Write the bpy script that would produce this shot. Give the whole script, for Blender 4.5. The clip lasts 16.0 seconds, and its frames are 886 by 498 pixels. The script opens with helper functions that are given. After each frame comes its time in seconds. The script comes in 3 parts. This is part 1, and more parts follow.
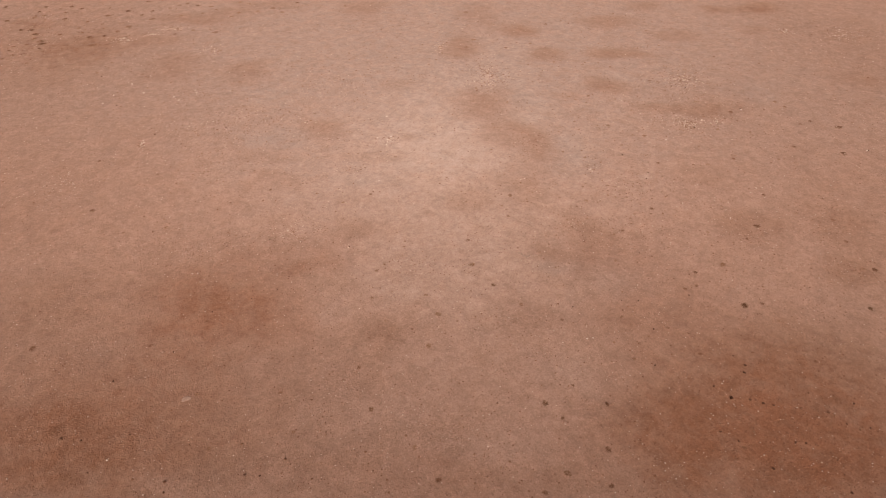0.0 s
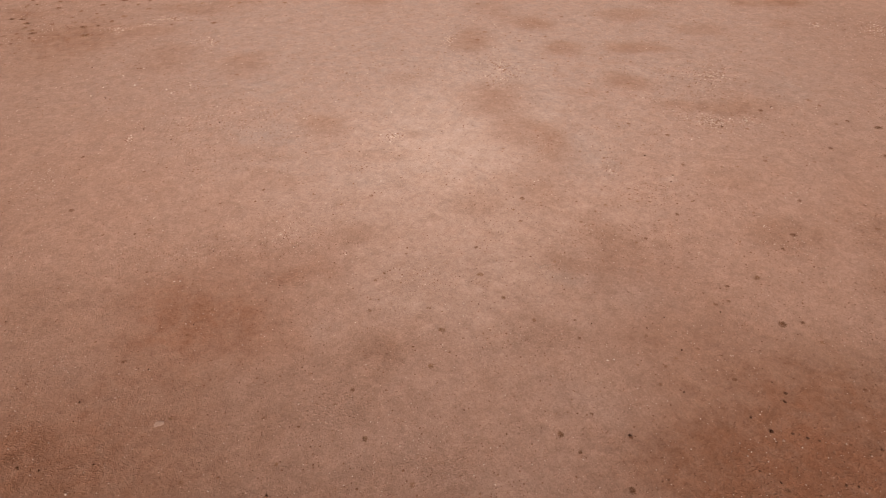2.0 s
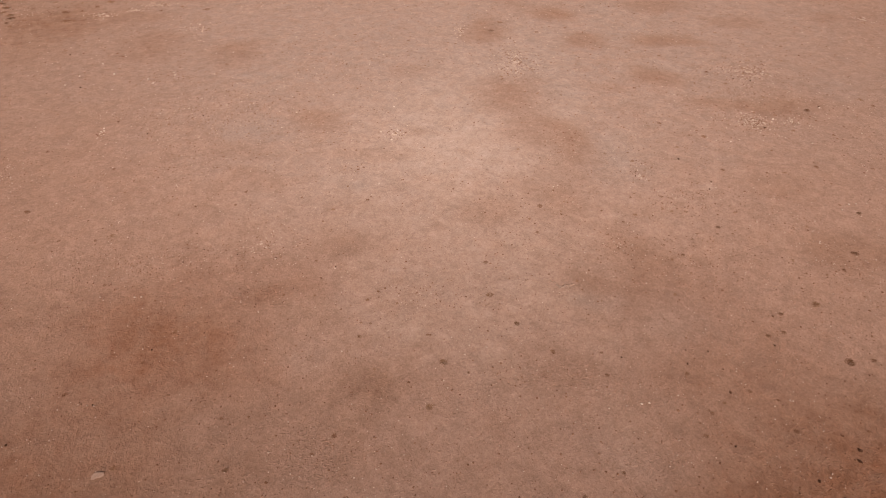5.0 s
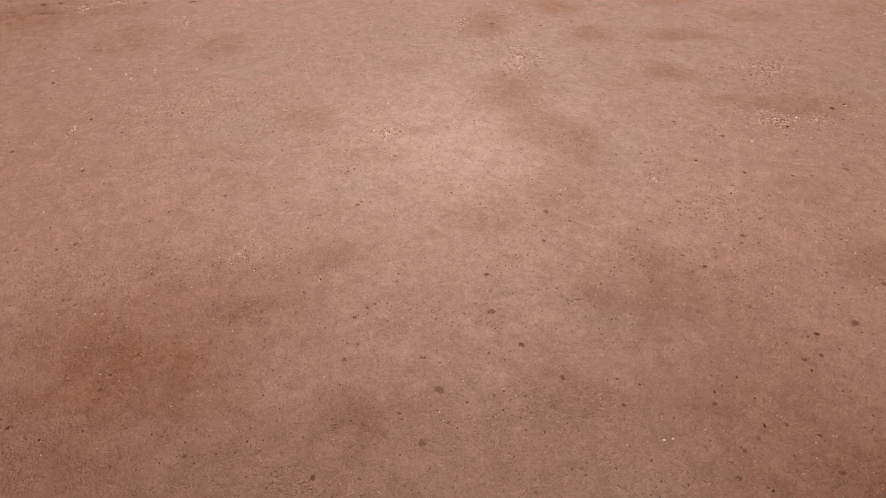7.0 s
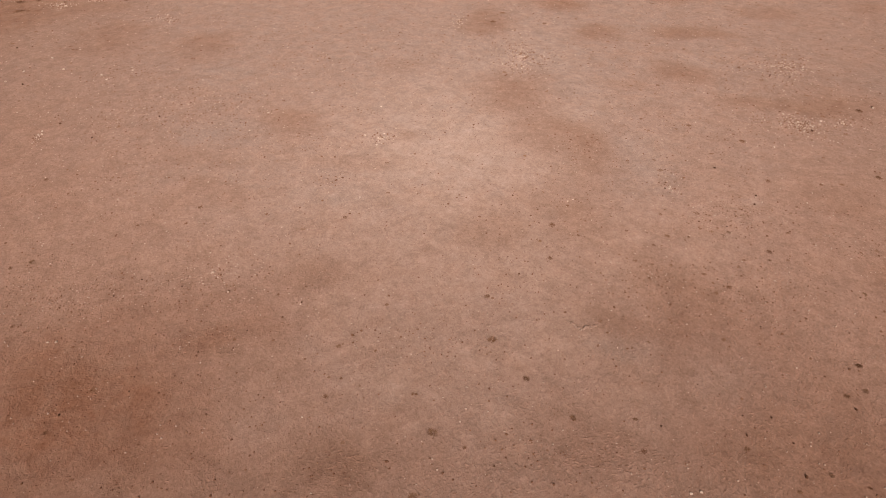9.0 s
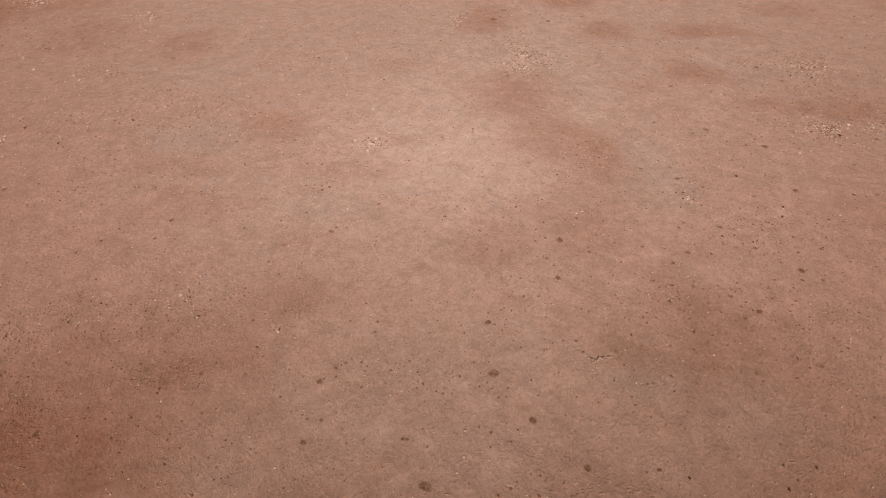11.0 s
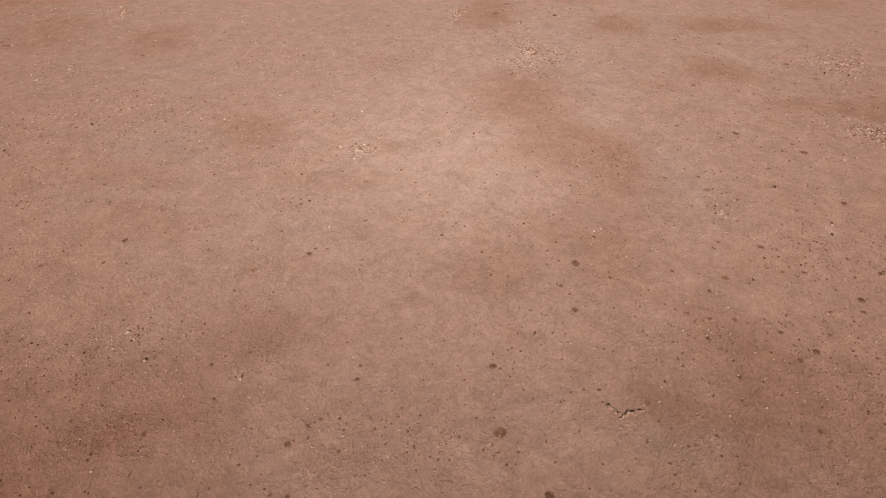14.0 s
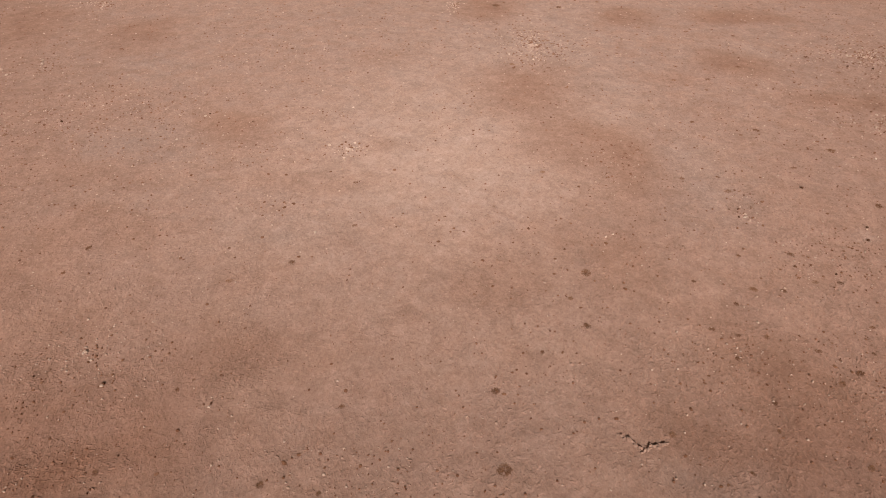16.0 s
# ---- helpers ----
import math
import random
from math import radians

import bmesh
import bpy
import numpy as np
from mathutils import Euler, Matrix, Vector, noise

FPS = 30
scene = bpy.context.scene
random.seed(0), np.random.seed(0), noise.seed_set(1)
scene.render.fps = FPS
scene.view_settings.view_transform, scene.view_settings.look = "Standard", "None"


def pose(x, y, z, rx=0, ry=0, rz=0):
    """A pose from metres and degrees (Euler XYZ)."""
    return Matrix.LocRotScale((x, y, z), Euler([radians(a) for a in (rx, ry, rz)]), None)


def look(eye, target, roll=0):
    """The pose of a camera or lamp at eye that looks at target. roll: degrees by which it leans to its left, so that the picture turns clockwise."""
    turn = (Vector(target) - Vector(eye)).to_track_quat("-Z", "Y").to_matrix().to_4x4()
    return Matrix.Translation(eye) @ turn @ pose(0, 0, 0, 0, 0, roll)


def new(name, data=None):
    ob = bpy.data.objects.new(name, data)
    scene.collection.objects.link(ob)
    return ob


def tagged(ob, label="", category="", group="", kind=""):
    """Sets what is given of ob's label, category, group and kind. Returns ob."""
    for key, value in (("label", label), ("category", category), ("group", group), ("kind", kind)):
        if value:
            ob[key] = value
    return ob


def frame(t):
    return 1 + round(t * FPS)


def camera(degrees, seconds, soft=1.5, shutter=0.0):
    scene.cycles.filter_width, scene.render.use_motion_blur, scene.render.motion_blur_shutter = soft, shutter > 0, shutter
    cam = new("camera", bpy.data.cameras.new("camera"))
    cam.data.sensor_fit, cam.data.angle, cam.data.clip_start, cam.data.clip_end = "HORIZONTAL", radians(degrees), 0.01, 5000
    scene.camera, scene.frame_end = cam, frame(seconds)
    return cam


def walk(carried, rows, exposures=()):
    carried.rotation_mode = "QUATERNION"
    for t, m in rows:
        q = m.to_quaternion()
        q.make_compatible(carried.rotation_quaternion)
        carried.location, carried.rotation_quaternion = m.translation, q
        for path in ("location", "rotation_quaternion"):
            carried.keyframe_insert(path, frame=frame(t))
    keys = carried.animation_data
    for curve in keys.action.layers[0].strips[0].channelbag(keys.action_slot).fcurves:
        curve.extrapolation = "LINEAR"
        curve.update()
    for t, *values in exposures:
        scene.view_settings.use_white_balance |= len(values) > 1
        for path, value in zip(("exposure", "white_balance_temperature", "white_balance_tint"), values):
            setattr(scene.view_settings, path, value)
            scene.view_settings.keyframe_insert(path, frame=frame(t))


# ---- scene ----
# ---- camera ----
cam = camera(64.0, 16.0, soft=1.0)
PATH = [
    (0, 0.087, 0.049, 37.106, -0.084, -37.074, 0.068),
    (0.5, 0.193, 1.260, 36.519, 0.162, -37.145, 0.064),
    (1, 0.274, 2.427, 35.879, 0.404, -37.181, 0.069),
    (1.5, 0.341, 3.571, 35.204, 0.652, -37.195, 0.082),
    (2, 0.405, 4.704, 34.509, 0.907, -37.191, 0.102),
    (2.5, 0.472, 5.834, 33.811, 1.169, -37.170, 0.133),
    (3, 0.539, 6.967, 33.123, 1.425, -37.136, 0.178),
    (3.5, 0.594, 8.106, 32.457, 1.645, -37.107, 0.236),
    (4, 0.635, 9.239, 31.812, 1.814, -37.092, 0.291),
    (6.5, 0.743, 14.644, 28.787, 1.976, -37.116, 0.415),
    (7, 0.800, 15.665, 28.211, 2.007, -37.054, 0.412),
    (7.5, 0.859, 16.680, 27.659, 2.032, -36.979, 0.405),
    (8, 0.903, 17.727, 27.165, 2.051, -36.929, 0.393),
    (8.5, 0.933, 18.808, 26.706, 2.070, -36.911, 0.377),
    (9, 0.960, 19.880, 26.244, 2.087, -36.892, 0.360),
    (11.5, 1.026, 24.901, 23.851, 2.055, -36.638, 0.333),
    (12, 1.022, 25.836, 23.418, 2.046, -36.611, 0.318),
    (12.5, 1.012, 26.756, 23.002, 2.041, -36.593, 0.301),
    (13, 1.005, 27.657, 22.588, 2.046, -36.574, 0.279),
    (13.5, 1.006, 28.530, 22.158, 2.062, -36.548, 0.246),
    (14, 1.013, 29.368, 21.714, 2.084, -36.517, 0.201),
    (14.5, 1.026, 30.166, 21.260, 2.104, -36.482, 0.151),
    (15, 1.041, 30.923, 20.804, 2.114, -36.448, 0.111),
    (15.5, 1.053, 31.642, 20.351, 2.104, -36.420, 0.097),
    (16, 1.050, 32.331, 19.902, 2.061, -36.404, 0.128),
]
# seconds, eye, then yaw to the left of +y, pitch and roll in degrees
walk(cam, [(t, Matrix.Translation((x, y, z)) @ pose(0, 0, 0, 0, 0, yaw) @ pose(0, 0, 0, 90 + pitch) @ pose(0, 0, 0, 0, 0, roll))
           for t, x, y, z, yaw, pitch, roll in PATH], exposures=[(0.0, -0.18), (4.0, -0.20), (11.0, -0.27), (16.0, -0.27)])

# ---- light: a low clear sun behind the flyer, and a dusty sky ----
SUN_HEIGHT, SUN_SIDE = 29.0, 1.8  # degrees above the ground; degrees by which its rays lean to the left of +y
world = bpy.data.worlds.new("sky")
scene.world = world
world.use_nodes = True
sky = world.node_tree.nodes.new("ShaderNodeTexSky")
sky.sky_type, sky.sun_disc = "NISHITA", False
sky.sun_elevation, sky.sun_rotation = radians(SUN_HEIGHT), radians(180 - SUN_SIDE)
sky.altitude, sky.air_density, sky.dust_density, sky.ozone_density = 900, 0.02, 4.0, 0.0
backing = world.node_tree.nodes["Background"]
backing.inputs["Strength"].default_value = 0.09
sky_tint = world.node_tree.nodes.new("ShaderNodeMix")  # a warm tint put over the whole sky, so that shade turns brown
sky_tint.data_type, sky_tint.blend_type = "RGBA", "MULTIPLY"
sky_tint.inputs[0].default_value, sky_tint.inputs[7].default_value = 1.0, (1.0, 0.58, 0.38, 1.0)
world.node_tree.links.new(sky.outputs["Color"], sky_tint.inputs[6])
world.node_tree.links.new(sky_tint.outputs[2], backing.inputs["Color"])
ray = Vector((-math.sin(radians(SUN_SIDE)) * math.cos(radians(SUN_HEIGHT)), math.cos(radians(SUN_SIDE)) * math.cos(radians(SUN_HEIGHT)), -math.sin(radians(SUN_HEIGHT))))
sun = new("sun", bpy.data.lights.new("sun", "SUN"))
sun.data.energy, sun.data.angle, sun.data.color = 5.0, radians(0.53), (1.0, 0.93, 0.84)
sun.matrix_world = look(-100 * ray, (0, 0, 0))


# ---- materials ----
def graph(name):
    mat = bpy.data.materials.new(name)
    mat.use_nodes = True
    tree = mat.node_tree
    tree.nodes.clear()
    out = tree.nodes.new("ShaderNodeOutputMaterial")

    def node(kind, **given):
        made = tree.nodes.new("ShaderNode" + kind)
        for key, value in given.items():
            made.inputs[key].default_value = value
        return made

    def mixed(factor, a, b, blend="MIX"):
        made = tree.nodes.new("ShaderNodeMix")
        made.data_type, made.blend_type = "RGBA", blend
        for socket, value in ((made.inputs[0], factor), (made.inputs[6], a), (made.inputs[7], b)):
            if isinstance(value, bpy.types.NodeSocket):
                tree.links.new(value, socket)
            else:
                socket.default_value = value
        return made.outputs[2]

    def ranged(value, low, high, to_low, to_high):
        made = tree.nodes.new("ShaderNodeMapRange")
        tree.links.new(value, made.inputs[0])
        for n, number in enumerate((low, high, to_low, to_high)):
            made.inputs[n + 1].default_value = number
        return made.outputs[0]

    return mat, tree, node, mixed, ranged, out


def rgb(r, g, b):
    return (r, g, b, 1.0)


def soil_material(name, pitted=False, loose=False):
    """Dry desert soil: red-brown, with redder, paler and greyer ground (bright spot and edge darkening painted in),
    grain and fine relief. pitted: pierced by fine gaps onto an added sheet below, to brighten the ground opposite the
    sun. loose: crumbs of it, each a little lighter or darker."""
    mat, tree, node, mixed, ranged, out = graph(name)
    link = tree.links.new
    place = node("TexCoord").outputs["Object"]
    kinds = node("VertexColor")
    kinds.layer_name = "soil"
    parts = node("SeparateColor")
    link(kinds.outputs["Color"], parts.inputs[0])

    def grain(scale, detail=2.0, rough=0.5, stretch=None):
        made = node("TexNoise", Scale=scale, Detail=detail, Roughness=rough, Distortion=0.6)
        bent = node("Mapping", Rotation=(0.6, 0.45, 0.3 + scale), Scale=stretch or (1, 1, 1))
        link(place, bent.inputs["Vector"])
        link(bent.outputs[0], made.inputs["Vector"])
        return made.outputs["Fac"]

    broad, middle, small, fine = grain(0.14, 5.0, 0.62), grain(0.8, 4.0, 0.65), grain(7.0, 2.0, 0.5, (1, 0.8, 1)), grain(17.0, 2.0, 0.7, (1, 0.65, 1))
    ragged = ranged(grain(0.7, 5.0, 0.7), 0.3, 0.7, 0.55, 1.35)

    def weight(amount):
        made = node("Math")
        made.operation, made.use_clamp = "MULTIPLY", True
        link(amount, made.inputs[0])
        link(ragged, made.inputs[1])
        return made.outputs[0]

    tone = mixed(ranged(broad, 0.35, 0.65, 0.0, 1.0), rgb(*SOIL_WARM), rgb(*SOIL))
    # pale also carries the painted hot spot, red and rust the edge darkening
    for amount, colour in ((parts.outputs[1], SOIL_PALE_HOTSPOT), (parts.outputs[2], SOIL_GREY), (parts.outputs[0], SOIL_RED_VIGNETTE), (kinds.outputs["Alpha"], SOIL_RUST_VIGNETTE)):
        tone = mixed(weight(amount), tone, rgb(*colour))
    tone = mixed(1.0, tone, mixed(ranged(middle, 0.3, 0.7, 0.0, 1.0), rgb(0.88, 0.87, 0.86), rgb(1.12, 1.12, 1.12)), "MULTIPLY")
    tone = mixed(1.0, tone, mixed(ranged(grain(2.3, 4.0, 0.68), 0.32, 0.68, 0.0, 1.0), rgb(0.90, 0.885, 0.87), rgb(1.08, 1.085, 1.09)), "MULTIPLY")
    tone = mixed(1.0, tone, mixed(ranged(small, 0.3, 0.7, 0.0, 1.0), rgb(0.90, 0.89, 0.88), rgb(1.09, 1.10, 1.10)), "MULTIPLY")
    tone = mixed(1.0, tone, mixed(ranged(fine, 0.3, 0.7, 0.0, 1.0), rgb(0.90, 0.89, 0.88), rgb(1.09, 1.10, 1.11)), "MULTIPLY")
    if loose:
        tone = mixed(1.0, tone, mixed(node("NewGeometry").outputs["Random Per Island"], rgb(0.80, 0.78, 0.76), rgb(1.14, 1.14, 1.14)), "MULTIPLY")
    mottle = mixed(ranged(grain(0.32, 6.0, 0.62), 0.36, 0.64, 0.0, 1.0), rgb(1.006, 0.995, 0.98), rgb(0.998, 1.002, 1.01))
    tone = mixed(1.0, tone, mottle, "MULTIPLY")
    skin = node("BsdfDiffuse", Roughness=1.0)
    link(tone, skin.inputs["Color"])
    bump = node("Bump", Strength=1.0, Distance=0.05)
    height = node("Math")
    height.operation = "MULTIPLY_ADD"
    link(fine, height.inputs[0])
    height.inputs[1].default_value = 0.12
    link(small, height.inputs[2])
    roughened = node("Math")  # smooth crust between patches of rough, broken soil
    roughened.operation = "MULTIPLY"
    link(height.outputs[0], roughened.inputs[0])
    link(ranged(grain(0.55, 4.0, 0.65), 0.36, 0.62, 0.35, 1.25), roughened.inputs[1])
    link(roughened.outputs[0], bump.inputs["Height"])
    link(bump.outputs[0], skin.inputs["Normal"])
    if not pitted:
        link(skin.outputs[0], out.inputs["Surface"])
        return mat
    # gaps added to shape light: their shade is hidden only opposite the sun
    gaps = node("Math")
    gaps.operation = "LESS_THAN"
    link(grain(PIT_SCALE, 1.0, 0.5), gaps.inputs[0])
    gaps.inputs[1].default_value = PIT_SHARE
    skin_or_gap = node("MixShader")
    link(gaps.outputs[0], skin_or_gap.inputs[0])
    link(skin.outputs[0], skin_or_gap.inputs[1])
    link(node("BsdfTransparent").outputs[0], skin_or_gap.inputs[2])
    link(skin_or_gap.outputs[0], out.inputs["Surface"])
    return mat


def lump_material(name, dark, light, per_island=False, rough=0.9, grain_scale=18.0, gloss=0.2):
    """Stone, clod or dry plant: a colour between two by chance for each piece, with mottling and a rough skin."""
    mat, tree, node, mixed, ranged, out = graph(name)
    link = tree.links.new
    chance = node("NewGeometry").outputs["Random Per Island"] if per_island else node("ObjectInfo").outputs["Random"]
    spots = node("TexNoise", Scale=grain_scale, Detail=3.0, Roughness=0.65)
    link(node("TexCoord").outputs["Object"], spots.inputs["Vector"])
    tone = mixed(chance, rgb(*dark), rgb(*light))
    tone = mixed(1.0, tone, mixed(ranged(spots.outputs["Fac"], 0.3, 0.7, 0.0, 1.0), rgb(0.72, 0.70, 0.68), rgb(1.2, 1.2, 1.2)), "MULTIPLY")
    skin = node("BsdfPrincipled", Roughness=rough)
    skin.inputs["Specular IOR Level"].default_value = gloss
    skin.inputs["Diffuse Roughness"].default_value = 1.0
    link(tone, skin.inputs["Base Color"])
    bump = node("Bump", Strength=0.5, Distance=0.01)
    link(spots.outputs["Fac"], bump.inputs["Height"])
    link(bump.outputs[0], skin.inputs["Normal"])
    link(skin.outputs[0], out.inputs["Surface"])
    return mat


SOIL, SOIL_WARM = (0.358, 0.224, 0.178), (0.347, 0.212, 0.165)
# these tones also paint the bright spot opposite the sun and darker edges
SOIL_RED_VIGNETTE, SOIL_PALE_HOTSPOT, SOIL_GREY = (0.250, 0.138, 0.096), (0.45, 0.328, 0.284), (0.316, 0.231, 0.204)
SOIL_RUST_VIGNETTE = (0.260, 0.120, 0.075)
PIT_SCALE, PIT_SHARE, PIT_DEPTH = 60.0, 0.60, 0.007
soil, deep_soil, loose_soil = soil_material("gritty_soil", pitted=True), soil_material("lower_sheet_soil"), soil_material("crumbled_soil", loose=True)
pale_rock = lump_material("pale_calcrete", (0.42, 0.31, 0.255), (0.64, 0.51, 0.44))
dark_spot_skin = lump_material("dark_spot", (0.065, 0.030, 0.019), (0.14, 0.068, 0.043), gloss=0.05)
pale_grit = lump_material("pale_pebble", (0.41, 0.29, 0.235), (0.56, 0.43, 0.365), per_island=True)
dark_grit = lump_material("dark_pebble", (0.16, 0.076, 0.048), (0.27, 0.142, 0.094), per_island=True, gloss=0.03)
litter = lump_material("plant_litter", (0.17, 0.082, 0.050), (0.26, 0.140, 0.092), per_island=True, gloss=0.0)
clod_skin = lump_material("soil_crust", (0.29, 0.188, 0.148), (0.43, 0.300, 0.248))
dusty_rock = lump_material("dusty_calcrete", (0.27, 0.168, 0.130), (0.37, 0.245, 0.199))
straw = lump_material("withered_grass", (0.16, 0.079, 0.047), (0.265, 0.145, 0.091), grain_scale=6.0, gloss=0.0)


# ---- ground ----
# broad ovals put the darkening towards the view's edges into the soil colour
RED_SOIL_AND_VIGNETTE = [(-40.0, 62.0, 14.0, 32.0, 0.25), (42.0, 66.0, 14.0, 32.0, 0.20), (-24.0, 40.0, 7.0, 10.0, 0.15), (-19.0, 30.5, 13.0, 7.5, 0.25)]
# redder patches; the widest, at the far sides, are painted edge darkening too
RED_SOIL_AND_VIGNETTE += [
    (4.1, 25.6, 6.8, 1.6, 0.30), (-24.8, 26.5, 4.1, 2.8, 0.70), (-21.8, 27.2, 4.0, 1.5, 0.50),
    (-14.0, 27.2, 5.6, 2.5, 0.38), (21.9, 29.9, 8.8, 5.9, 0.90), (-26.0, 30.5, 3.3, 1.9, 0.60),
    (20.9, 30.7, 7.0, 4.7, 0.40), (-16.3, 32.8, 7.9, 3.3, 0.20), (19.0, 35.0, 6.8, 4.3, 0.20),
    (28.0, 36.0, 5.3, 3.9, 0.60), (-14.3, 37.6, 9.9, 5.3, 0.09), (-3.8, 38.2, 2.5, 2.4, 0.22),
    (-4.2, 38.4, 1.7, 1.1, 0.36), (16.2, 39.0, 8.6, 5.5, 0.07), (-14.6, 40.0, 6.6, 3.4, 0.09),
    (7.3, 40.1, 2.0, 1.5, 0.31), (14.1, 40.4, 2.8, 1.6, 0.18), (-31.4, 40.8, 3.0, 3.9, 0.35),
]
RED_SOIL_AND_VIGNETTE += [
    (16.1, 41.4, 5.7, 3.5, 0.12), (-17.2, 42.7, 3.3, 1.8, 0.52), (-20.4, 43.3, 3.2, 2.4, 0.14),
    (34.4, 46.2, 2.4, 1.9, 0.49), (-12.2, 46.4, 1.4, 1.0, 0.27), (-12.3, 46.5, 2.1, 1.1, 0.29),
    (-12.5, 47.6, 7.6, 5.7, 0.07), (13.5, 48.9, 3.1, 2.7, 0.11), (-12.1, 49.1, 5.2, 3.8, 0.08),
    (14.4, 49.2, 6.7, 5.5, 0.05), (7.9, 49.5, 1.8, 1.0, 0.22), (10.9, 50.2, 3.5, 3.8, 0.19), (9.4, 48.7, 1.4, 0.9, 0.30),
    (-6.5, 51.5, 2.8, 2.1, 0.07), (-7.2, 51.5, 1.5, 1.2, 0.22), (13.6, 52.2, 2.4, 1.7, 0.29),
    (-6.9, 52.5, 1.6, 1.2, 0.14), (28.2, 52.7, 2.6, 2.0, 0.42), (36.9, 52.8, 2.6, 2.7, 0.42),
]
RED_SOIL_AND_VIGNETTE += [
    (12.8, 53.7, 1.8, 1.3, 0.22), (2.7, 56.4, 2.0, 1.8, 0.24), (2.1, 56.6, 2.7, 1.6, 0.11),
    (2.4, 58.4, 2.5, 1.7, 0.08), (8.3, 59.6, 2.3, 4.2, 0.38), (-16.3, 60.6, 2.2, 1.5, 0.22),
    (26.6, 62.0, 2.6, 2.9, 0.22), (-7.2, 65.0, 3.2, 1.3, 0.28), (-18.9, 65.4, 2.8, 1.7, 0.22),
    (10.5, 66.9, 2.2, 3.9, 0.38), (10.6, 68.4, 1.4, 2.8, 0.22), (-3.7, 69.7, 1.3, 1.1, 0.28),
    (-12.3, 70.3, 2.0, 1.9, 0.28), (7.4, 70.7, 3.0, 3.3, 0.30), (9.2, 70.8, 2.7, 2.0, 0.19),
    (-14.1, 71.8, 2.3, 1.9, 0.22), (7.5, 71.9, 2.0, 2.4, 0.15), (-13.6, 72.3, 1.8, 1.7, 0.28),
]
RED_SOIL_AND_VIGNETTE += [
    (30.3, 76.4, 3.7, 1.9, 0.28), (25.4, 76.8, 2.6, 1.3, 0.44), (32.0, 77.1, 4.0, 3.0, 0.39),
    (5.3, 77.8, 3.4, 3.8, 0.38), (4.6, 77.9, 2.5, 3.3, 0.29), (15.5, 79.8, 1.5, 1.1, 0.28),
    (6.9, 81.8, 1.2, 1.6, 0.25), (21.5, 81.9, 2.4, 2.1, 0.39), (19.6, 82.2, 1.8, 2.1, 0.22),
    (20.2, 83.0, 2.3, 1.7, 0.28), (-5.5, 83.8, 2.6, 1.6, 0.22), (53.9, 85.2, 3.2, 2.1, 0.39),
    (-35.7, 86.5, 3.6, 2.5, 0.33), (-25.2, 87.4, 3.0, 3.5, 0.28), (-25.4, 89.0, 2.6, 2.4, 0.35),
    (-34.2, 90.2, 3.7, 3.0, 0.23), (-56.4, 91.0, 11.8, 17.1, 0.28), (-35.8, 91.2, 2.9, 2.6, 0.29),
]
RED_SOIL_AND_VIGNETTE += [
    (57.8, 91.2, 8.9, 17.1, 0.20), (-48.5, 92.5, 3.8, 7.1, 0.32), (27.2, 92.6, 2.5, 1.0, 0.29),
    (13.8, 93.1, 2.2, 1.8, 0.22), (14.1, 93.1, 2.7, 2.0, 0.26), (26.5, 93.3, 1.8, 0.9, 0.29),
    (14.3, 93.4, 1.8, 1.7, 0.14), (23.8, 93.6, 4.3, 1.8, 0.32), (14.1, 93.6, 1.7, 2.1, 0.18),
    (23.8, 94.0, 3.2, 1.8, 0.29), (22.6, 94.2, 2.4, 1.7, 0.29), (-51.1, 95.6, 5.9, 4.2, 0.56),
    (3.0, 95.8, 2.4, 5.2, 0.35), (2.1, 95.8, 2.3, 3.3, 0.35), (-40.6, 98.2, 4.0, 2.8, 0.40),
    (34.2, 100.6, 3.4, 2.3, 0.43), (11.0, 101.5, 2.4, 2.3, 0.35), (46.0, 102.6, 2.1, 1.7, 0.40),
]
RED_SOIL_AND_VIGNETTE += [
    (11.1, 102.9, 2.9, 2.8, 0.52), (60.7, 103.7, 14.8, 18.6, 0.24), (-59.1, 104.2, 18.8, 21.0, 0.32),
    (-61.0, 105.1, 3.0, 2.2, 0.48), (25.0, 106.3, 3.8, 2.5, 0.52), (-37.0, 106.9, 5.6, 2.2, 0.52),
    (5.9, 108.4, 3.0, 5.1, 0.35), (-31.8, 110.2, 4.4, 1.8, 0.40), (42.9, 111.4, 2.2, 2.1, 0.64),
    (-12.6, 112.2, 3.1, 3.8, 0.46), (49.4, 112.3, 3.8, 2.4, 0.80), (32.1, 113.0, 2.7, 2.2, 0.46),
    (-27.2, 114.0, 5.4, 2.2, 0.35),
]
# broad ovals paint the bright middle, opposite the sun, into the soil colour
PALE_SOIL_AND_HOTSPOT = [
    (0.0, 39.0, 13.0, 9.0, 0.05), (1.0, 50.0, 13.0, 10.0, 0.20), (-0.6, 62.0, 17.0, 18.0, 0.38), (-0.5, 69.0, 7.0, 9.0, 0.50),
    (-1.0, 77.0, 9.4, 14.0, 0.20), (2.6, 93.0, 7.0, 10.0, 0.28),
]
